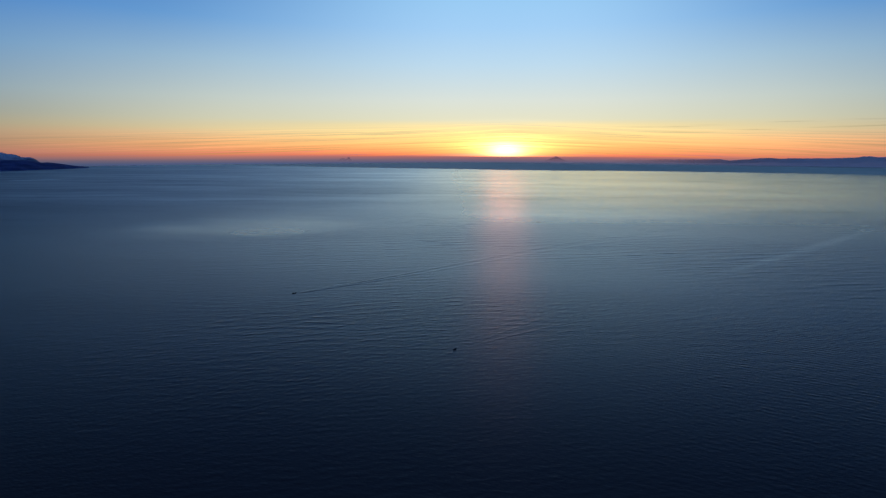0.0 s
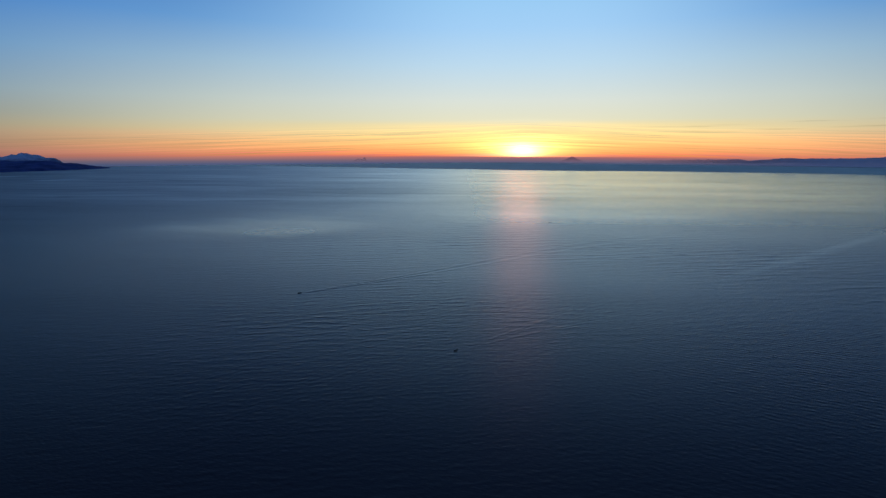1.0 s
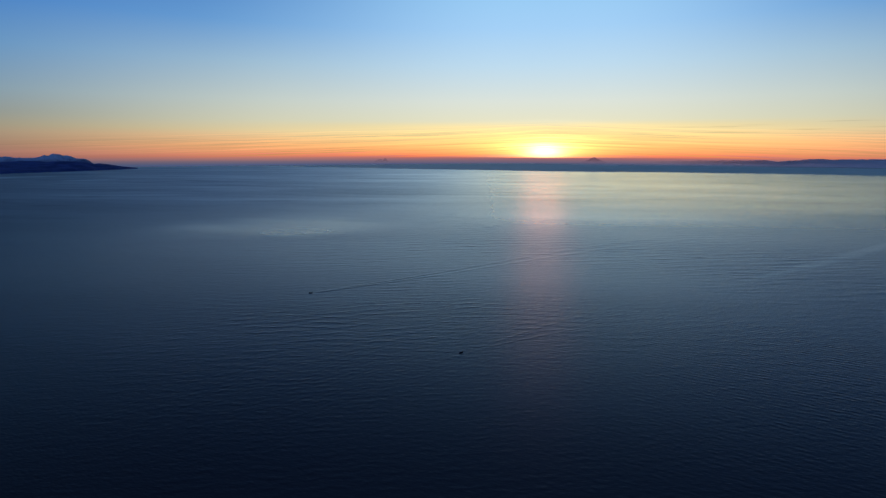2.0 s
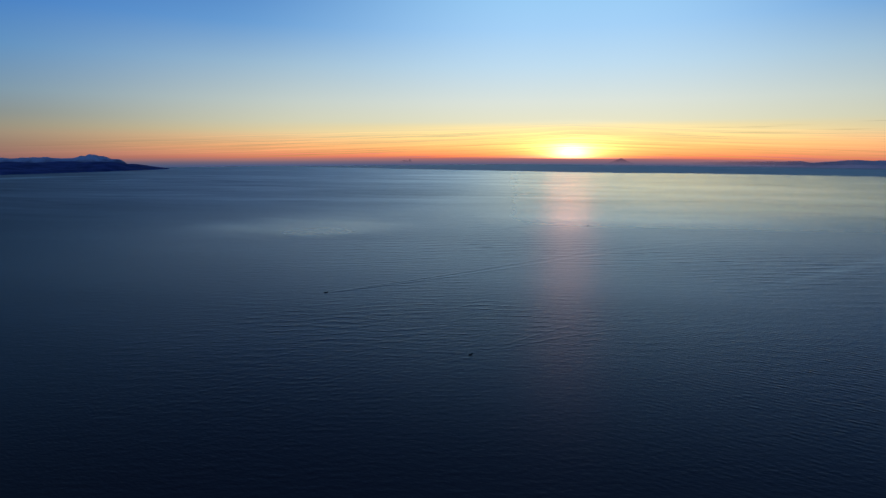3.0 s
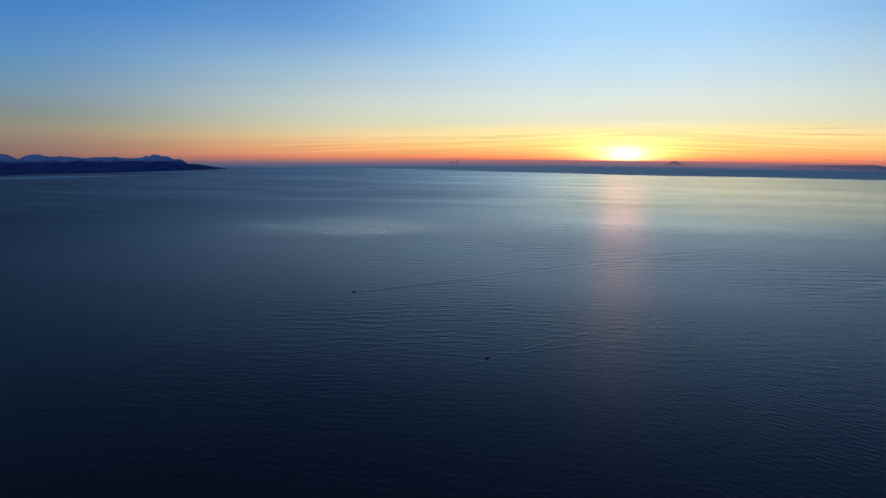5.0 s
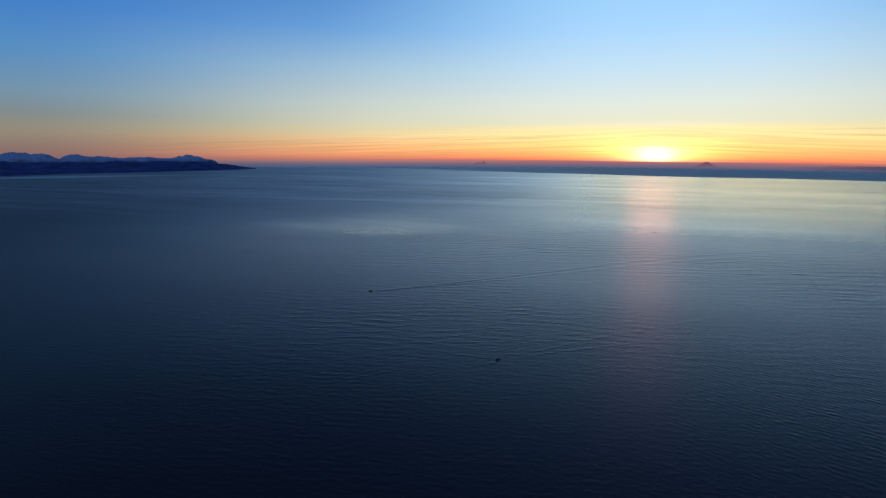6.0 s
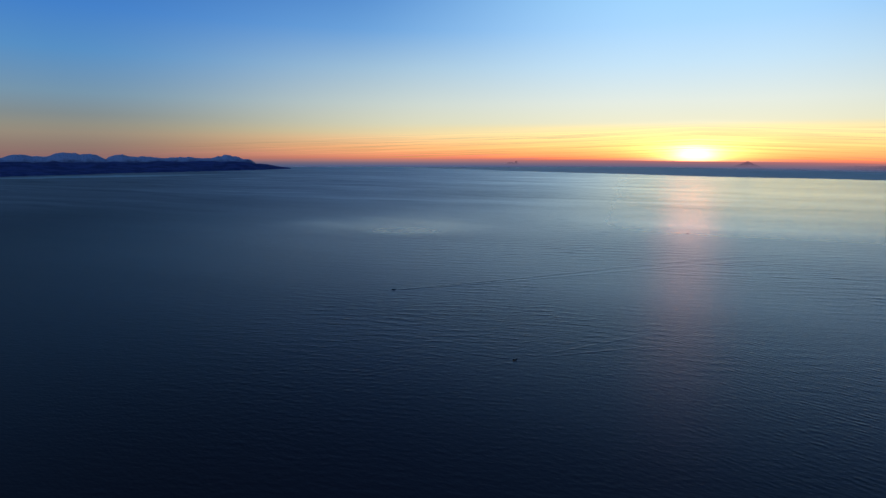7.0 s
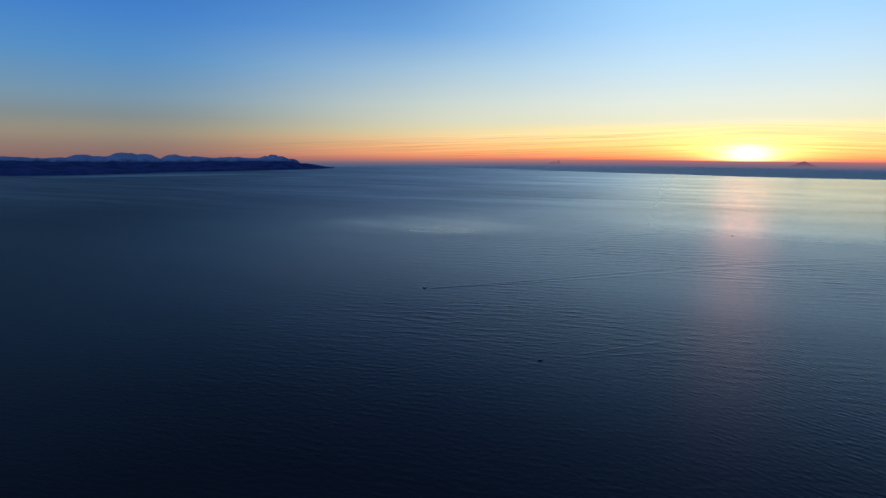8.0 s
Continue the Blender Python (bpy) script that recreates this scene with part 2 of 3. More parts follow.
    ripple = n.noise(n.xyz(n.math("MULTIPLY", n.math("SUBTRACT", x, n.math("MULTIPLY", y, 0.3)), 0.34), n.math("MULTIPLY", n.math("ADD", y, n.math("MULTIPLY", x, 0.3)), 0.85)), 1.0, 2.0, 0.5)
    height = n.math("ADD", n.math("MULTIPLY", chop, 0.22), n.math("MULTIPLY", ripple, 0.15))
    height = n.math("MULTIPLY", height, n.math("SUBTRACT", 1.0, n.math("MULTIPLY", calm, 0.5)))
    height = n.math("MULTIPLY", height, n.step(side, -0.95, -0.25, 0.5, 1.0))
    bump = n.add("ShaderNodeBump")
    n.put(bump.inputs["Strength"], 1.0)
    n.put(bump.inputs["Distance"], 1.0)
    n.put(bump.inputs["Height"], height)
    # gloss of a rippled sea: the facets that show lean towards the eye, so it is weaker at grazing views than on flat water
    weight = n.add("ShaderNodeLayerWeight")
    n.put(weight.inputs["Blend"], 0.5)
    n.put(weight.inputs["Normal"], bump.outputs[0])
    lean = n.math("SUBTRACT", 0.18, n.math("MULTIPLY", calm, 0.157))
    facing = n.math("MAXIMUM", n.math("SUBTRACT", weight.outputs["Facing"], lean), 0.0)
    gloss = n.math("ADD", 0.022, n.math("MULTIPLY", n.math("POWER", facing, 5.0), 0.88))
    deep = n.add("ShaderNodeBsdfDiffuse")
    n.put(deep.inputs["Color"], (0.028, 0.028, 0.036, 1))
    shine = n.add("ShaderNodeBsdfGlossy")
    shine.distribution = "BECKMANN"
    n.put(shine.inputs["Color"], (0.985, 0.985, 0.89, 1))
    n.put(shine.inputs["Roughness"], rough)
    n.put(shine.inputs["Normal"], bump.outputs[0])
    # the few steep facets that carry the glitter path far towards the eye
    steep = n.add("ShaderNodeBsdfGlossy")
    steep.distribution = "BECKMANN"
    n.put(steep.inputs["Roughness"], 0.40)
    n.put(steep.inputs["Normal"], bump.outputs[0])
    blend = n.add("ShaderNodeMixShader")
    n.put(blend.inputs[0], gloss)
    n.put(blend.inputs[1], deep.outputs[0])
    n.put(blend.inputs[2], shine.outputs[0])
    both = n.add("ShaderNodeMixShader")
    n.put(both.inputs[0], n.math("MULTIPLY", n.math("MULTIPLY", lee, n.math("POWER", weight.outputs["Facing"], 8.5)), n.math("SUBTRACT", 0.50, n.math("MULTIPLY", open_sea, 0.45))))
    n.put(both.inputs[1], blend.outputs[0])
    n.put(both.inputs[2], steep.outputs[0])
    surface(n, both.outputs[0])
    return m


def land_material(name, low, high, snow=None, line=50.0, scale=0.02, relief=3.0, haze_tint=None, haze=None, mist=None):
    """Woods or bare ground in two tones, tinted for haze where given, with snow above a ragged line."""
    m, n = material(name)
    place = n.add("ShaderNodeNewGeometry").outputs["Position"]
    sep = n.add("ShaderNodeSeparateXYZ")
    n.put(sep.inputs[0], place)
    spots = n.noise(place, scale, 4.0, 0.6)
    colour = n.mix(n.step(spots, 0.38, 0.64), low, high)
    if snow:
        edge = n.math("ADD", sep.outputs[2], n.math("MULTIPLY", n.math("SUBTRACT", n.noise(place, scale * 0.7, 4.0, 0.65), 0.5), 85.0))
        colour = n.mix(n.step(edge, line - 18, line + 24), colour, snow)
    # thicker haze towards low x is painted in as a paler colour
    if haze_tint:
        colour = n.mix(n.step(sep.outputs[0], 1500.0, -200.0), colour, haze_tint)
    p = principled(n, colour, 0.9)
    n.put(p.inputs["Specular IOR Level"], 0.1)
    bump = n.add("ShaderNodeBump")
    n.put(bump.inputs["Strength"], 0.8)
    n.put(bump.inputs["Distance"], relief)
    n.put(bump.inputs["Height"], n.noise(place, scale * 3, 3.0))
    n.put(p.inputs["Normal"], bump.outputs[0])
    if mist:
        # the far rim fades to partly transparent, standing in for mist
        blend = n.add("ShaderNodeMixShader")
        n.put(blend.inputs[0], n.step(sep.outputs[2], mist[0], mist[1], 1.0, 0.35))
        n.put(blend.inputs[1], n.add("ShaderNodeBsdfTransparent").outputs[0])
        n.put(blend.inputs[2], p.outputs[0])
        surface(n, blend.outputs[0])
        return m
    if not haze:
        surface(n, p.outputs[0])
        return m
    # the end towards the sun fades to transparent, standing in for haze
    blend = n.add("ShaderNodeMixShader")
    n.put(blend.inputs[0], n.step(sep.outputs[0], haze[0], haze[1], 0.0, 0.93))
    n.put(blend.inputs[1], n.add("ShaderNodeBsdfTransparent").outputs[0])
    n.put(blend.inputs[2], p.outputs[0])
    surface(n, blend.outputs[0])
    return m


def far_peak_material():
    """Far peak in haze purple; its foot fades to transparent in place of haze."""
    m, n = material("far_peak")
    place = n.add("ShaderNodeNewGeometry").outputs["Position"]
    sep = n.add("ShaderNodeSeparateXYZ")
    n.put(sep.inputs[0], place)
    spots = n.noise(place, 0.03, 4.0, 0.6)
    p = principled(n, n.mix(n.step(spots, 0.4, 0.62), (0.18, 0.17, 0.28, 1), (0.29, 0.27, 0.40, 1)), 0.9)
    clear = n.add("ShaderNodeBsdfTransparent")
    blend = n.add("ShaderNodeMixShader")
    n.put(blend.inputs[0], n.step(sep.outputs[2], 24.0, 80.0, 0.0, 0.44))
    n.put(blend.inputs[1], clear.outputs[0])
    n.put(blend.inputs[2], p.outputs[0])
    surface(n, blend.outputs[0])
    return m


def plain_material(name, colour, rough=0.5, metal=0.0, scale=6.0):
    """Paint, rubber or metal with light wear."""
    m, n = material(name)
    place = n.add("ShaderNodeTexCoord").outputs["Object"]
    worn = n.noise(place, scale, 4.0, 0.6)
    dark = tuple(c * 0.7 for c in colour[:3]) + (1,)
    p = principled(n, n.mix(n.step(worn, 0.35, 0.65), dark, colour), rough, Metallic=metal)
    surface(n, p.outputs[0])
    return m


def glass_material():
    m, n = material("tinted_glass")
    p = principled(n, (0.25, 0.3, 0.32, 1), 0.05, IOR=1.5)
    n.put(p.inputs["Transmission Weight"], 0.9)
    surface(n, p.outputs[0])
    return m


WATER = water_material()
# the blue of distance haze is put into the colour of the woods
HAZE_WOODS = land_material("haze_blue_woods", (0.017, 0.038, 0.15, 1), (0.040, 0.076, 0.25, 1), scale=0.012)
SNOW = land_material("snowy_range", (0.06, 0.09, 0.18, 1), (0.11, 0.15, 0.26, 1), (0.25, 0.38, 0.60, 1), 48.0, scale=0.03, relief=12.0)
# the plain's colours are lightened to include the haze over it
PLAIN = land_material("coastal_plain", (0.48, 0.62, 0.58, 1), (0.55, 0.67, 0.63, 1), scale=0.004, haze_tint=(0.80, 0.80, 0.68, 1), mist=(20.5, 26.5))
# pale blue of distance haze is put into the hill colours
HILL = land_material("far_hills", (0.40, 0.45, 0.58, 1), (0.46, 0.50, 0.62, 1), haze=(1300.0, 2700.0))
PEAK = far_peak_material()
HULL = plain_material("hull_paint", (0.085, 0.09, 0.10, 1), 0.4)
TRIM = plain_material("rubbing_strake", (0.015, 0.015, 0.017, 1), 0.7)
DECK = plain_material("deck_grey", (0.10, 0.10, 0.11, 1), 0.6)
SEAT = plain_material("seat_vinyl", (0.05, 0.045, 0.05, 1), 0.55)
COWL = plain_material("motor_cowl", (0.012, 0.012, 0.014, 1), 0.3)
STEEL = plain_material("steel_tube", (0.45, 0.45, 0.46, 1), 0.3, 1.0)
GLASS = glass_material()


# ======== sea ========
def smooth(a, b, v):
    k = np.clip((v - a) / (b - a), 0, 1)
    return k * k * (3 - 2 * k)


def polar_mesh(name, az, r, z, mat):
    """A sheet over rows of radius and columns of azimuth (degrees) about the bay's middle."""
    n_r, n_a = z.shape
    ang = np.radians(az)[None, :]
    x = CENTRE.x + r * np.sin(ang)
    y = CENTRE.y + r * np.cos(ang)
    co = np.stack([x, y, z], -1).reshape(-1, 3)
    i = np.arange(n_r * n_a).reshape(n_r, n_a)
    quads = np.stack([i[:-1, :-1], i[:-1, 1:], i[1:, 1:], i[1:, :-1]], -1).reshape(-1, 4)[:, ::-1]
    me = bpy.data.meshes.new(name)
    me.vertices.add(len(co))
    me.vertices.foreach_set("co", co.astype(np.float32).ravel())
    me.loops.add(quads.size)
    me.loops.foreach_set("vertex_index", quads.astype(np.int32).ravel())
    me.polygons.add(len(quads))
    me.polygons.foreach_set("loop_start", np.arange(0, quads.size, 4, dtype=np.int32))
    me.polygons.foreach_set("use_smooth", np.ones(len(quads), dtype=bool))
    me.update(calc_edges=True)
    me.validate()
    me.materials.append(mat)
    return new(name, me)


def track(x, y, line):
    """Distance from a line of points, the run along it and the signed offset to its left."""
    best = np.full(x.shape, 1e9)
    along = np.zeros_like(x)
    side = np.zeros_like(x)
    run = 0.0
    for (ax, ay), (bx, by) in zip(line, line[1:]):
        length = math.hypot(bx - ax, by - ay)
        ux, uy = (bx - ax) / length, (by - ay) / length
        t = np.clip((x - ax) * ux + (y - ay) * uy, 0, length)
        d = np.hypot(x - ax - t * ux, y - ay - t * uy)
        near = d < best
        best = np.where(near, d, best)
        along = np.where(near, run + t, along)
        side = np.where(near, ux * (y - ay) - uy * (x - ax), side)
        run += length
    return best, along, side, run


# the boats' tracks, from each boat backwards
LONG_WAKE = [(-130, 455), (-97, 482), (-68, 504), (-19, 545), (34, 592), (102, 652), (176, 714), (247, 760), (420, 880)]
NEAR_WAKE = [(7.5, 322), (38, 352), (80, 393), (134, 437), (215, 500), (310, 572), (420, 645), (540, 735), (690, 860)]
SPLIT_ARM = [(7.5, 322), (41, 345), (80, 370), (122, 392)]


def ridge(d, wide):
    """A low crest with a shallow trough on each side."""
    k = d / wide
    return np.exp(-k * k) * np.cos(1.9 * k)


def wake_height(x, y):
    """The low ridges that spread behind the boats."""
    best, along, side, run = track(x, y, LONG_WAKE)
    size = (0.27 * np.exp(-along / 130) + 0.075) * smooth(0, 12, along) * (1 - smooth(run * 0.7, run, along))
    wide = 2.2 + 0.008 * along
    out = size * ridge(best - 0.5 - 0.028 * along, wide) - 0.45 * size * np.exp(-(best / wide) ** 2)
    best, along, side, run = track(x, y, NEAR_WAKE)
    size = (0.22 * np.exp(-along / 80) + 0.024) * smooth(8, 45, along) * (1 - smooth(run * 0.75, run, along)) * (0.7 + 0.3 * np.sin(along / 9 + 2 * np.sin(along / 23)))
    out += size * ridge(side, 1.4 + 0.006 * along)
    out += 0.5 * size * ridge(side + 3.5, 1.4 + 0.005 * along) * (1 - smooth(80, 200, along))
    best, along, side, run = track(x, y, SPLIT_ARM)
    out += 0.11 * smooth(14, 45, along) * (1 - smooth(run * 0.6, run, along)) * ridge(side, 1.5)
    return out


def build_sea():
    fine = np.arange(-68.07, 46.0, 0.2)
    rest = np.arange(48.0, 291.0, 3.0)
    az = np.concatenate([fine, rest, [292.0]])
    near = np.concatenate([np.arange(120.0, 420.0, 0.55), np.arange(420.0, 600.0, 1.0), np.arange(600.0, 1000.0, 1.5), np.arange(1000.0, 1800.0, 2.4)])
    far = 1800.0 * np.exp(np.linspace(0, math.log(4900 / 1800), 70))
    r = np.concatenate([[0.01, 40.0, 80.0], near, far])
    rr = np.broadcast_to(r[:, None], (len(r), len(az)))
    a = np.radians(az)[None, :]
    x, y = CENTRE.x + rr * np.sin(a), CENTRE.y + rr * np.cos(a)
    z = np.zeros(rr.shape)
    rng = np.random.default_rng(4)

    def seas(count, shortest, longest, mean, spread, slope):
        """A sum of plane waves with crests across the direction mean (degrees right of +y)."""
        out = np.zeros(rr.shape)
        for _ in range(count):
            length = shortest * (longest / shortest) ** rng.random()
            turn = math.radians(rng.normal(mean, spread))
            k = 2 * math.pi / length
            out += slope / k * np.sin(k * (x * math.sin(turn) + y * math.cos(turn)) + rng.random() * 6.283)
        return out

    ripples = seas(56, 2.0, 6.5, -14, 25, 0.0068) * (1 - smooth(520, 880, rr))
    rollers = seas(30, 6.5, 13.0, -14, 12, 0.0039) * (0.35 + 0.65 * smooth(220, 420, rr))
    # a cross sea runs over the sunny side of the bay
    cross = seas(36, 1.8, 4.8, 25, 15, 0.0090)
    mask = smooth(-10, 140, x) * (1 - smooth(430, 680, rr))
    z = (ripples + rollers) * (1 - 0.45 * mask) + cross * mask
    # longer, lower seas farther out
    z += seas(26, 9.0, 22.0, -9, 10, 0.0050) * smooth(380, 750, rr) * (0.4 + 0.6 * smooth(-350, 50, x))
    # crests are sharper than troughs
    z += 0.15 * z * z / z.std()
    # wind comes in patches, and the headland shelters its side
    gust = np.zeros(rr.shape)
    for i in range(14):
        k = 2 * math.pi / (90 + 330 * rng.random())
        t = rng.random() * 6.283
        gust += np.sin(k * (0.6 * x * math.cos(t) + y * math.sin(t)) + rng.random() * 6.283)
    z *= np.clip(1.0 + 0.10 * gust, 0.5, 1.4)
    z *= 0.42 + 0.58 * smooth(140, 420, rr)
    z *= 0.16 + 0.84 * smooth(-0.8, -0.05, x / (np.abs(y) + 120))
    z += wake_height(x, y)
    z *= 1 - smooth(900, 1800, rr)
    z *= smooth(80, 140, rr)
    inside = (az[None, :] <= 46.0) & np.ones(rr.shape, bool)
    z = np.where(inside, z, 0.0)
    sea = polar_mesh("sea", az, rr, z, WATER)
    tagged(sea, "calm dark blue sea with low ripples reflecting the dusk sky", "sea", kind="structure")


build_sea()


# ======== land round the bay ========
def fractal(x, y, size, octaves, seed):
    out = np.zeros(x.shape)
    flat = out.ravel()
    xs, ys = (x / size).ravel(), (y / size).ravel()
    for i in range(flat.size):
        flat[i] = noise.fractal(Vector((xs[i], ys[i], seed)), 0.9, 2.1, octaves)
    return out


def grid(az0, az1, columns, shore, outer, rows):
    az = np.linspace(az0, az1, columns)
    s = np.linspace(0, 1, rows)[:, None]
    r0 = shore(az)[None, :]
    r = r0 + (outer - r0) * s
    x, y = CENTRE.x + r * np.sin(np.radians(az)), CENTRE.y + r * np.cos(np.radians(az))
    return az, np.broadcast_to(s, r.shape), r, x, y


def bumps(az, base, peaks):
    out = np.array(base, dtype=float) + np.zeros_like(az)
    for centre, top, wide in peaks:
        out = np.maximum(out, base + (top - base) * np.exp(-np.abs((az - centre) / wide) ** 2.8))
    return out


def left_shore(az):
    return np.interp(az, [-76, -61.6, -57.8, -53.6, -51.2, -50.2, -44, -38.7, -35.5, -33.6], [3440, 3400, 3330, 3400, 3470, 3560, 3720, 3960, 4180, 4360]) + 14 * np.sin(az * 5.1)


def build_headland():
    az, s, r, x, y = grid(-76, -33.5, 420, left_shore, 4640, 60)
    top = np.interp(az, [-76, -60, -53, -49, -44, -40, -37.6, -36.6, -36.0, -35.5, -34.6, -33.5], [62, 58, 44, 44, 50, 54, 50, 42, 32, 23, 11, 0])
    # wooded foothills rise in rounded steps behind a low shore
    lumps = fractal(x, y, 330, 3, 3.3)
    top = top + 9 * np.interp(az, az, fractal(az, 0 * az, 2.2, 4, 1.7)) * smooth(-34.6, -37, az)
    z = top * (0.30 * smooth(0.0, 0.16, s) + 0.70 * smooth(0.12, 0.85, s + 0.10 * lumps) ** 0.9) * (1 - 0.5 * smooth(0.9, 1.0, s))
    z += (lumps * 7.0 + fractal(x, y, 130, 3, 2.0) * 3.4 + fractal(x, y, 55, 4, 6.0) * 3.4) * smooth(0.02, 0.4, s) * (0.25 + 0.75 * smooth(-35.5, -39, az)) * np.minimum(top / 30, 1)
    z = np.where(s <= 0.0, -1.0, np.maximum(z, 0.15))
    z[:, -1] = -1.0
    z[-1, :] = -1.0
    tagged(polar_mesh("headland", az, r, z, HAZE_WOODS), "dark wooded headland tinted haze blue, sloping to the sea", "headland", kind="structure")


def build_snowy_range():
    az, s, r, x, y = grid(-76, -36.0, 800, lambda a: 4645 + 0 * a, 4900, 34)
    base = 70 * smooth(-36.0, -39.4, az) - 9 * np.exp(-((az + 49.8) / 0.45) ** 2)
    top = bumps(az, base, [(-55.9, 92, 1.0), (-54.5, 83, 0.8), (-52.6, 108, 1.35), (-51.1, 99, 1.0), (-48.6, 95, 0.95), (-46.95, 83, 1.1), (-43.9, 81, 0.9),
                           (-42.8, 80, 0.5), (-40.15, 88, 0.6), (-39.6, 98, 0.62), (-38.8, 84, 0.7), (-37.9, 64, 0.9), (-57.5, 80, 0.35), (-61.4, 80, 1.6),
                           (-66.3, 96, 1.5), (-71.4, 88, 2.0)])
    z = 1.05 * top * (1 - np.abs(s - 0.55) / 0.55) ** 0.8
    rid = 1 - np.abs(fractal(x, y, 85, 5, 7.0))
    z = z * (0.92 + 0.11 * rid) + fractal(x, y, 60, 3, 9.0) * 1.6 * np.clip(z / 40, 0, 1)
    z = np.maximum(z, -1.0)
    tagged(polar_mesh("mountain_range", az, r, z, SNOW), "snow-topped blue mountain range behind the wooded headland", "mountains", kind="structure")


def right_shore(az):
    return np.interp(az, [-29, -22, -17, -11, -5.5, 0.5, 6, 12, 17, 24, 32, 39, 62],
                     [4850, 4720, 4400, 4040, 3780, 3660, 3500, 3480, 3570, 3600, 3700, 3720, 3760]) + 10 * np.sin(az * 3.3)


def build_plain():
    az, s, r, x, y = grid(-29, 62, 300, right_shore, 4880, 14)
    top = np.interp(az, [-29, -18, -10, 0, 12, 20, 62], [1.5, 4, 9, 20, 25.5, 26.5, 27])
    z = 0.5 + top * smooth(0, 0.75, s) + fractal(x, y, 300, 3, 4.0) * 1.0 * smooth(0.05, 0.4, s) * top / 25
    z = np.where(s <= 0.0, -1.0, np.maximum(z, 0.2))
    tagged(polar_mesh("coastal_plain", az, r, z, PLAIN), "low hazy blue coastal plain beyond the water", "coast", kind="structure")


def build_hills():
    az, s, r, x, y = grid(12, 62, 640, lambda a: 4420 + 0 * a, 4870, 18)
    base = np.interp(az, [12, 17.5, 21.7, 26.3, 27.5, 29.4, 35, 37.1, 62], [8, 53, 62, 65, 57, 72, 82, 88, 92])
    top = bumps(az, base, [(26.4, 67, 0.5), (30.5, 79, 0.9), (37.7, 97, 0.6), (39.3, 96, 0.9), (46, 105, 2)])
    z = top * (1 - np.abs(s - 0.62) / 0.62) ** 0.7
    z = z + (fractal(x, y, 60, 4, 5.0) * 2.4 + fractal(x, y, 22, 3, 1.0) * 2.0) * np.clip(z / 40, 0, 1)
    z = np.maximum(z, -1.0)
    tagged(polar_mesh("far_hills", az, r, z, HILL), "long low haze-blue hills on the far shore", "hills", kind="structure")


def build_peak(az0, top, half, name, label, crags, power):
    """A lone far mountain; crags are extra tops at (degrees off, height)."""
    az = np.linspace(az0 - half, az0 + half, 90)
    r1 = np.linspace(4760, 4890, 18)
    r = np.broadcast_to(r1[:, None], (18, 90))
    ang = np.radians(az)[None, :]
    x, y = CENTRE.x + r * np.sin(ang), CENTRE.y + r * np.cos(ang)
    front = 1 - np.abs(np.linspace(-1, 1, 18))[:, None]
    side = np.clip(1 - np.abs(az - az0) / half, 0, 1) ** power * top
    for off, high, wide in crags:
        side = np.maximum(side, high * np.exp(-((az - az0 - off) / wide) ** 2))
    z = side[None, :] * front ** 0.8 + fractal(x, y, 34, 3, az0) * 0.5 * np.clip(side / top, 0, 1)[None, :] * front
    z = np.maximum(z, -0.5)
    tagged(polar_mesh(name, az, r, z, PEAK), label, "mountain", "far lone mountains", kind="structure")


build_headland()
build_snowy_range()
build_plain()
build_hills()
build_peak(11.28, 84, 4.2, "volcano", "faint purple cone of a far volcano in haze", [(0.1, 83, 0.22)], 2.3)
build_peak(-10.5, 50, 2.4, "distant_mountain", "faint purple craggy far mountain top in haze", [(0.22, 68, 0.34), (-0.3, 57, 0.9)], 1.0)


# ======== boats ========
def part(name, bm, mat, parent, label=""):
    me = bpy.data.meshes.new(name)
    bmesh.ops.recalc_face_normals(bm, faces=bm.faces)
    bm.to_mesh(me)
    bm.free()
    me.materials.append(mat)
    ob = new(name, me)
    ob.parent = parent
    return tagged(ob, label)


def box(bm, cx, cy, cz, sx, sy, sz, bevel=0.02):
    made = bmesh.ops.create_cube(bm, size=1.0, matrix=Matrix.Translation((cx, cy, cz)) @ Matrix.Diagonal((sx, sy, sz, 1)))
    edges = list({e for v in made["verts"] for e in v.link_edges})
    if bevel:
        bmesh.ops.bevel(bm, geom=edges, offset=bevel, segments=2, affect="EDGES")


def tube(bm, a, b, radius, sides=8):
    a, b = Vector(a), Vector(b)
    turn = (b - a).to_track_quat("Z", "Y").to_matrix().to_4x4()
    bmesh.ops.create_cone(bm, cap_ends=True, segments=sides, radius1=radius, radius2=radius, depth=(b - a).length,
                          matrix=Matrix.Translation((a + b) / 2) @ turn)


def hull_section(t, length, beam):
    """Half-breadth at gunwale and chine, and keel height, at t from stern 0 to bow 1."""
    fill = 1 - max(0.0, (t - 0.45) / 0.55) ** 2.4
    return beam / 2 * (0.90 + 0.10 * min(1, t / 0.3)) * fill, beam / 2 * 0.80 * fill * (1 - 0.2 * t), -0.22 + 0.42 * max(0, t - 0.55) ** 1.6, 0.55 + 0.28 * t * t


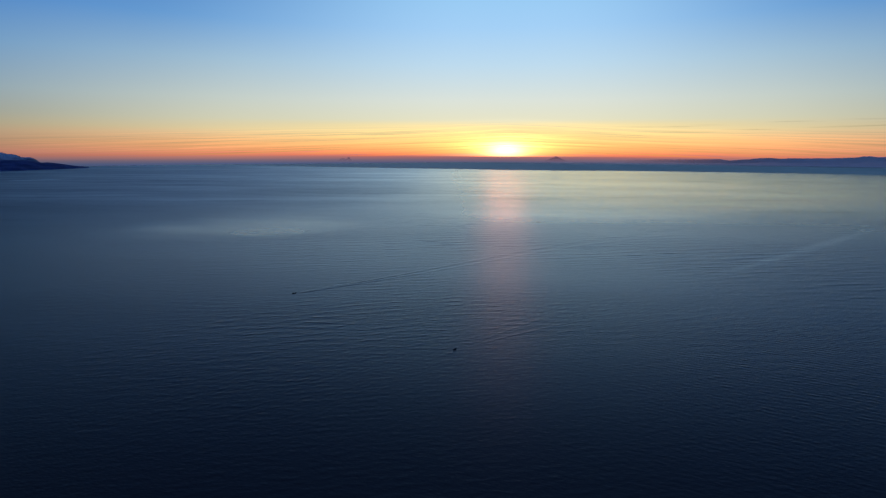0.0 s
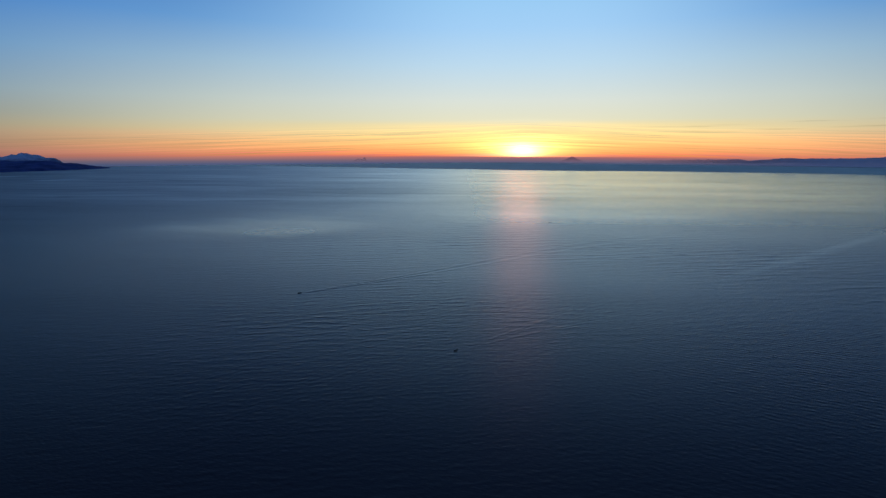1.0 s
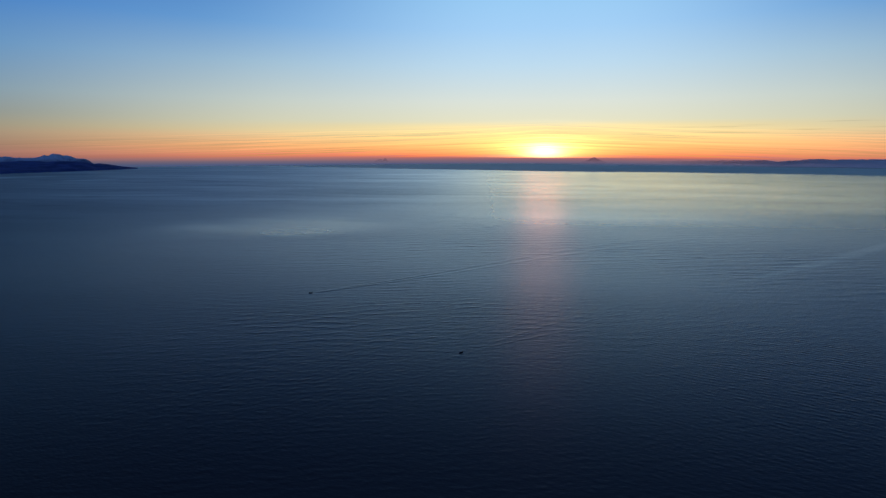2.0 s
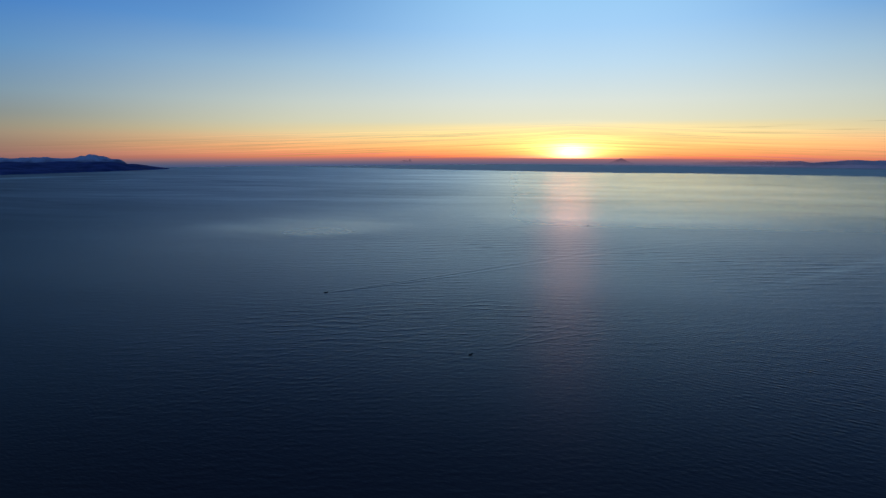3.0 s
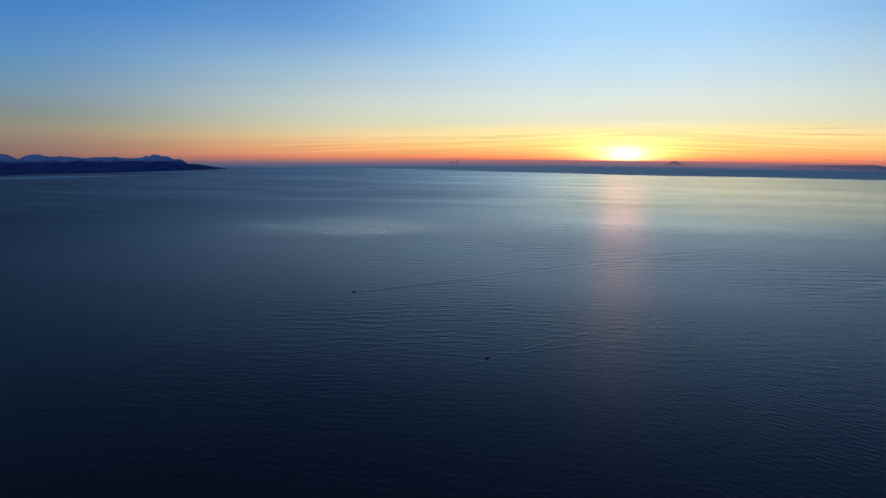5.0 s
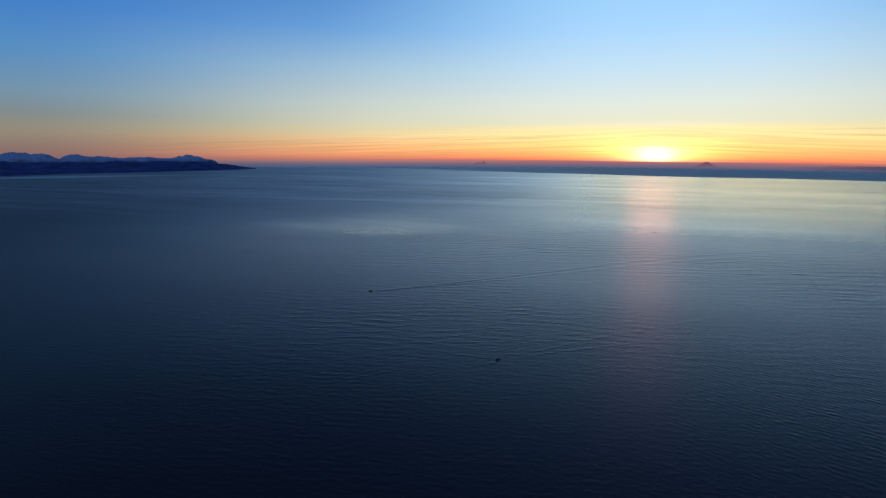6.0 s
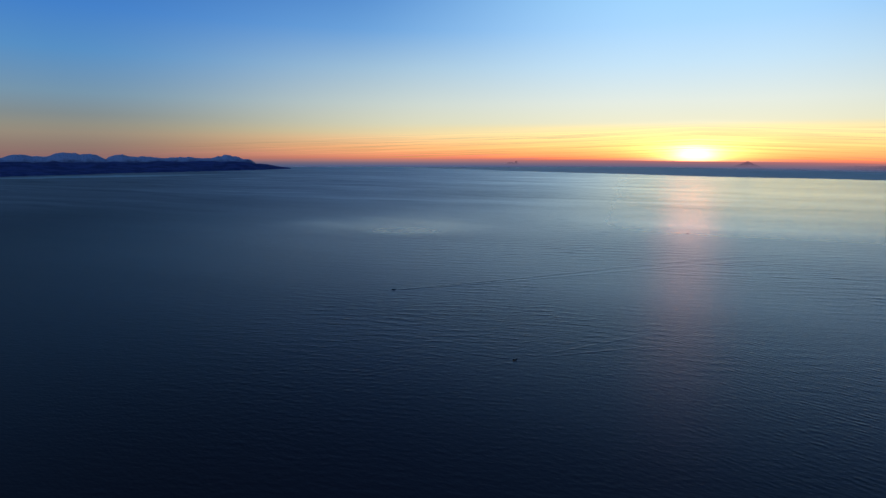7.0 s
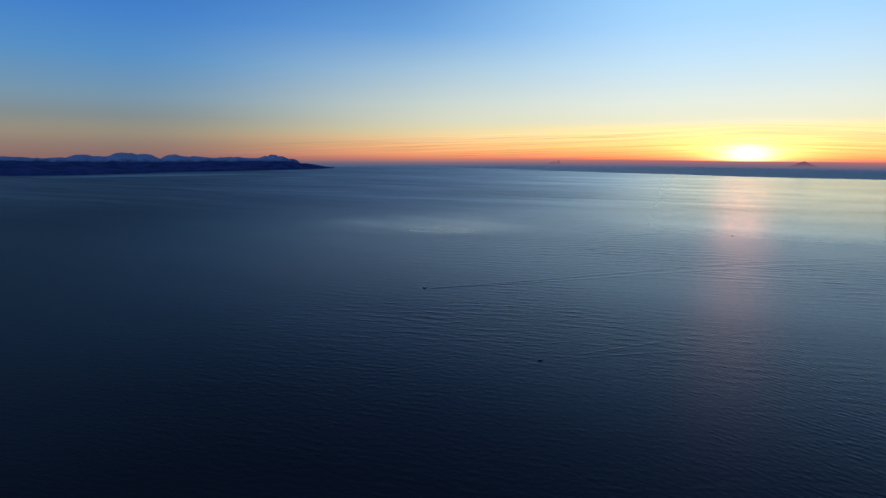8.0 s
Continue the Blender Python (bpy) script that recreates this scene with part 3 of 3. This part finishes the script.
def build_boat(m, length, beam, label, console=True):
    boat = tagged(new("motorboat"), label, "boat", "small boats on the bay")
    # hull shell with thickness
    bm = bmesh.new()
    rings = []
    steps = 18
    for i in range(steps + 1):
        t = i / steps
        gun, chine, keel, rail = hull_section(t, length, beam)
        yy = (t - 0.5) * length
        gun, chine = max(gun, 0.02), max(chine, 0.012)
        pts = [(-gun, rail), (-chine, 0.05 + 0.25 * t * t), (0, keel), (chine, 0.05 + 0.25 * t * t), (gun, rail),
               (gun * 0.9, rail), (chine * 0.88, 0.16 + 0.24 * t * t), (0, max(keel + 0.1, 0.12)), (-chine * 0.88, 0.16 + 0.24 * t * t), (-gun * 0.9, rail)]
        rings.append([bm.verts.new((px, yy, pz)) for px, pz in pts])
    for a, b in zip(rings, rings[1:]):
        for j in range(10):
            bm.faces.new((a[j], a[(j + 1) % 10], b[(j + 1) % 10], b[j]))
    bm.faces.new(rings[0])
    bm.faces.new(rings[-1])
    hull = part("hull", bm, HULL, boat)
    # rubbing strake
    bm = bmesh.new()
    for side in (-1, 1):
        last = None
        for i in range(steps + 1):
            gun, chine, keel, rail = hull_section(i / steps, length, beam)
            p = (side * (max(gun, 0.02) + 0.02), (i / steps - 0.5) * length, rail - 0.03)
            if last:
                tube(bm, last, p, 0.035, 6)
            last = p
    part("rubbing_strake", bm, TRIM, hull, "black rubber strake")
    # transom, floor and foredeck
    bm = bmesh.new()
    box(bm, 0, -length / 2 + 0.04, 0.33, beam * 0.82, 0.08, 0.5)
    part("transom", bm, HULL, hull)
    bm = bmesh.new()
    box(bm, 0, -length * 0.08, 0.2, beam * 0.66, length * 0.74, 0.04, 0.01)
    part("floor_board", bm, DECK, boat, "grey deck boards")
    bm = bmesh.new()
    prev = None
    for i in range(7):
        t = 0.70 + 0.29 * i / 6
        gun, chine, keel, rail = hull_section(t, length, beam)
        row = [bm.verts.new((sx * gun * 0.96, (t - 0.5) * length, rail + 0.015 + 0.05 * (1 - abs(sx)))) for sx in (-1, -0.5, 0, 0.5, 1)]
        if prev:
            for j in range(4):
                bm.faces.new((prev[j], prev[j + 1], row[j + 1], row[j]))
        prev = row
    bmesh.ops.solidify(bm, geom=list(bm.faces), thickness=0.03)
    part("foredeck", bm, DECK, boat)
    # seats
    for yy in (-0.30, 0.02):
        bm = bmesh.new()
        box(bm, 0, yy * length, 0.48, beam * 0.78, 0.32, 0.08, 0.025)
        part("seat", bm, SEAT, boat, "dark vinyl bench")
    if console:
        bm = bmesh.new()
        box(bm, 0, length * 0.14, 0.62, 0.62, 0.42, 0.8, 0.05)
        stand = part("console", bm, HULL, boat)
        bm = bmesh.new()
        box(bm, 0, length * 0.14 + 0.16, 1.17, 0.6, 0.02, 0.34, 0.005)
        part("windscreen", bm, GLASS, stand, "tinted windscreen")
        bm = bmesh.new()
        for k in range(14):
            a, b = 2 * math.pi * k / 14, 2 * math.pi * (k + 1) / 14
            c = length * 0.14 - 0.27
            tube(bm, (0.16 * math.cos(a), c, 0.95 + 0.16 * math.sin(a)), (0.16 * math.cos(b), c, 0.95 + 0.16 * math.sin(b)), 0.014, 6)
        part("steering_wheel", bm, COWL, stand)
    # bow rail
    bm = bmesh.new()
    last = None
    for i in range(9):
        t = 0.74 + 0.24 * i / 8
        gun, chine, keel, rail = hull_section(t, length, beam)
        ps = [(s * gun * 0.9, (t - 0.5) * length, rail + 0.26) for s in (-1, 1)]
        if last:
            for p, q in zip(last, ps):
                tube(bm, p, q, 0.014, 6)
        if i % 4 == 0:
            for p in ps:
                tube(bm, (p[0], p[1], rail - 0.01), p, 0.012, 6)
        last = ps
    tube(bm, last[0], last[1], 0.014, 6)
    part("bow_rail", bm, STEEL, boat, "steel bow rail")
    # outboard motor
    bm = bmesh.new()
    box(bm, 0, -length / 2 - 0.22, 0.88, 0.34, 0.5, 0.42, 0.09)
    motor = part("outboard_motor", bm, COWL, boat, "black outboard motor")
    bm = bmesh.new()
    box(bm, 0, -length / 2 - 0.2, 0.3, 0.14, 0.2, 0.8, 0.04)
    box(bm, 0, -length / 2 - 0.24, -0.16, 0.1, 0.4, 0.12, 0.04)
    part("leg", bm, COWL, motor)
    bm = bmesh.new()
    box(bm, 0, -length / 2 - 0.06, 0.52, 0.2, 0.14, 0.22, 0.02)
    part("bracket", bm, STEEL, motor)
    boat.matrix_basis = m
    return boat


def heading(dx, dy):
    return math.degrees(math.atan2(-dx, dy))


build_boat(pose(-130, 455, 0.0, 2.5, 0, heading(-62, -48)), 2.9, 1.2, "small dark motorboat trailing a thin wake on open water")
build_boat(pose(7.5, 322, 0.0, 2.5, 0, heading(-35, -38)), 2.6, 1.15, "small dark open skiff trailing a faint wake", console=False)
build_boat(pose(168, 945, 0.0, 1.0, 0, heading(10, 3)), 3.0, 1.3, "small dark motorboat far out in the sun's glitter")
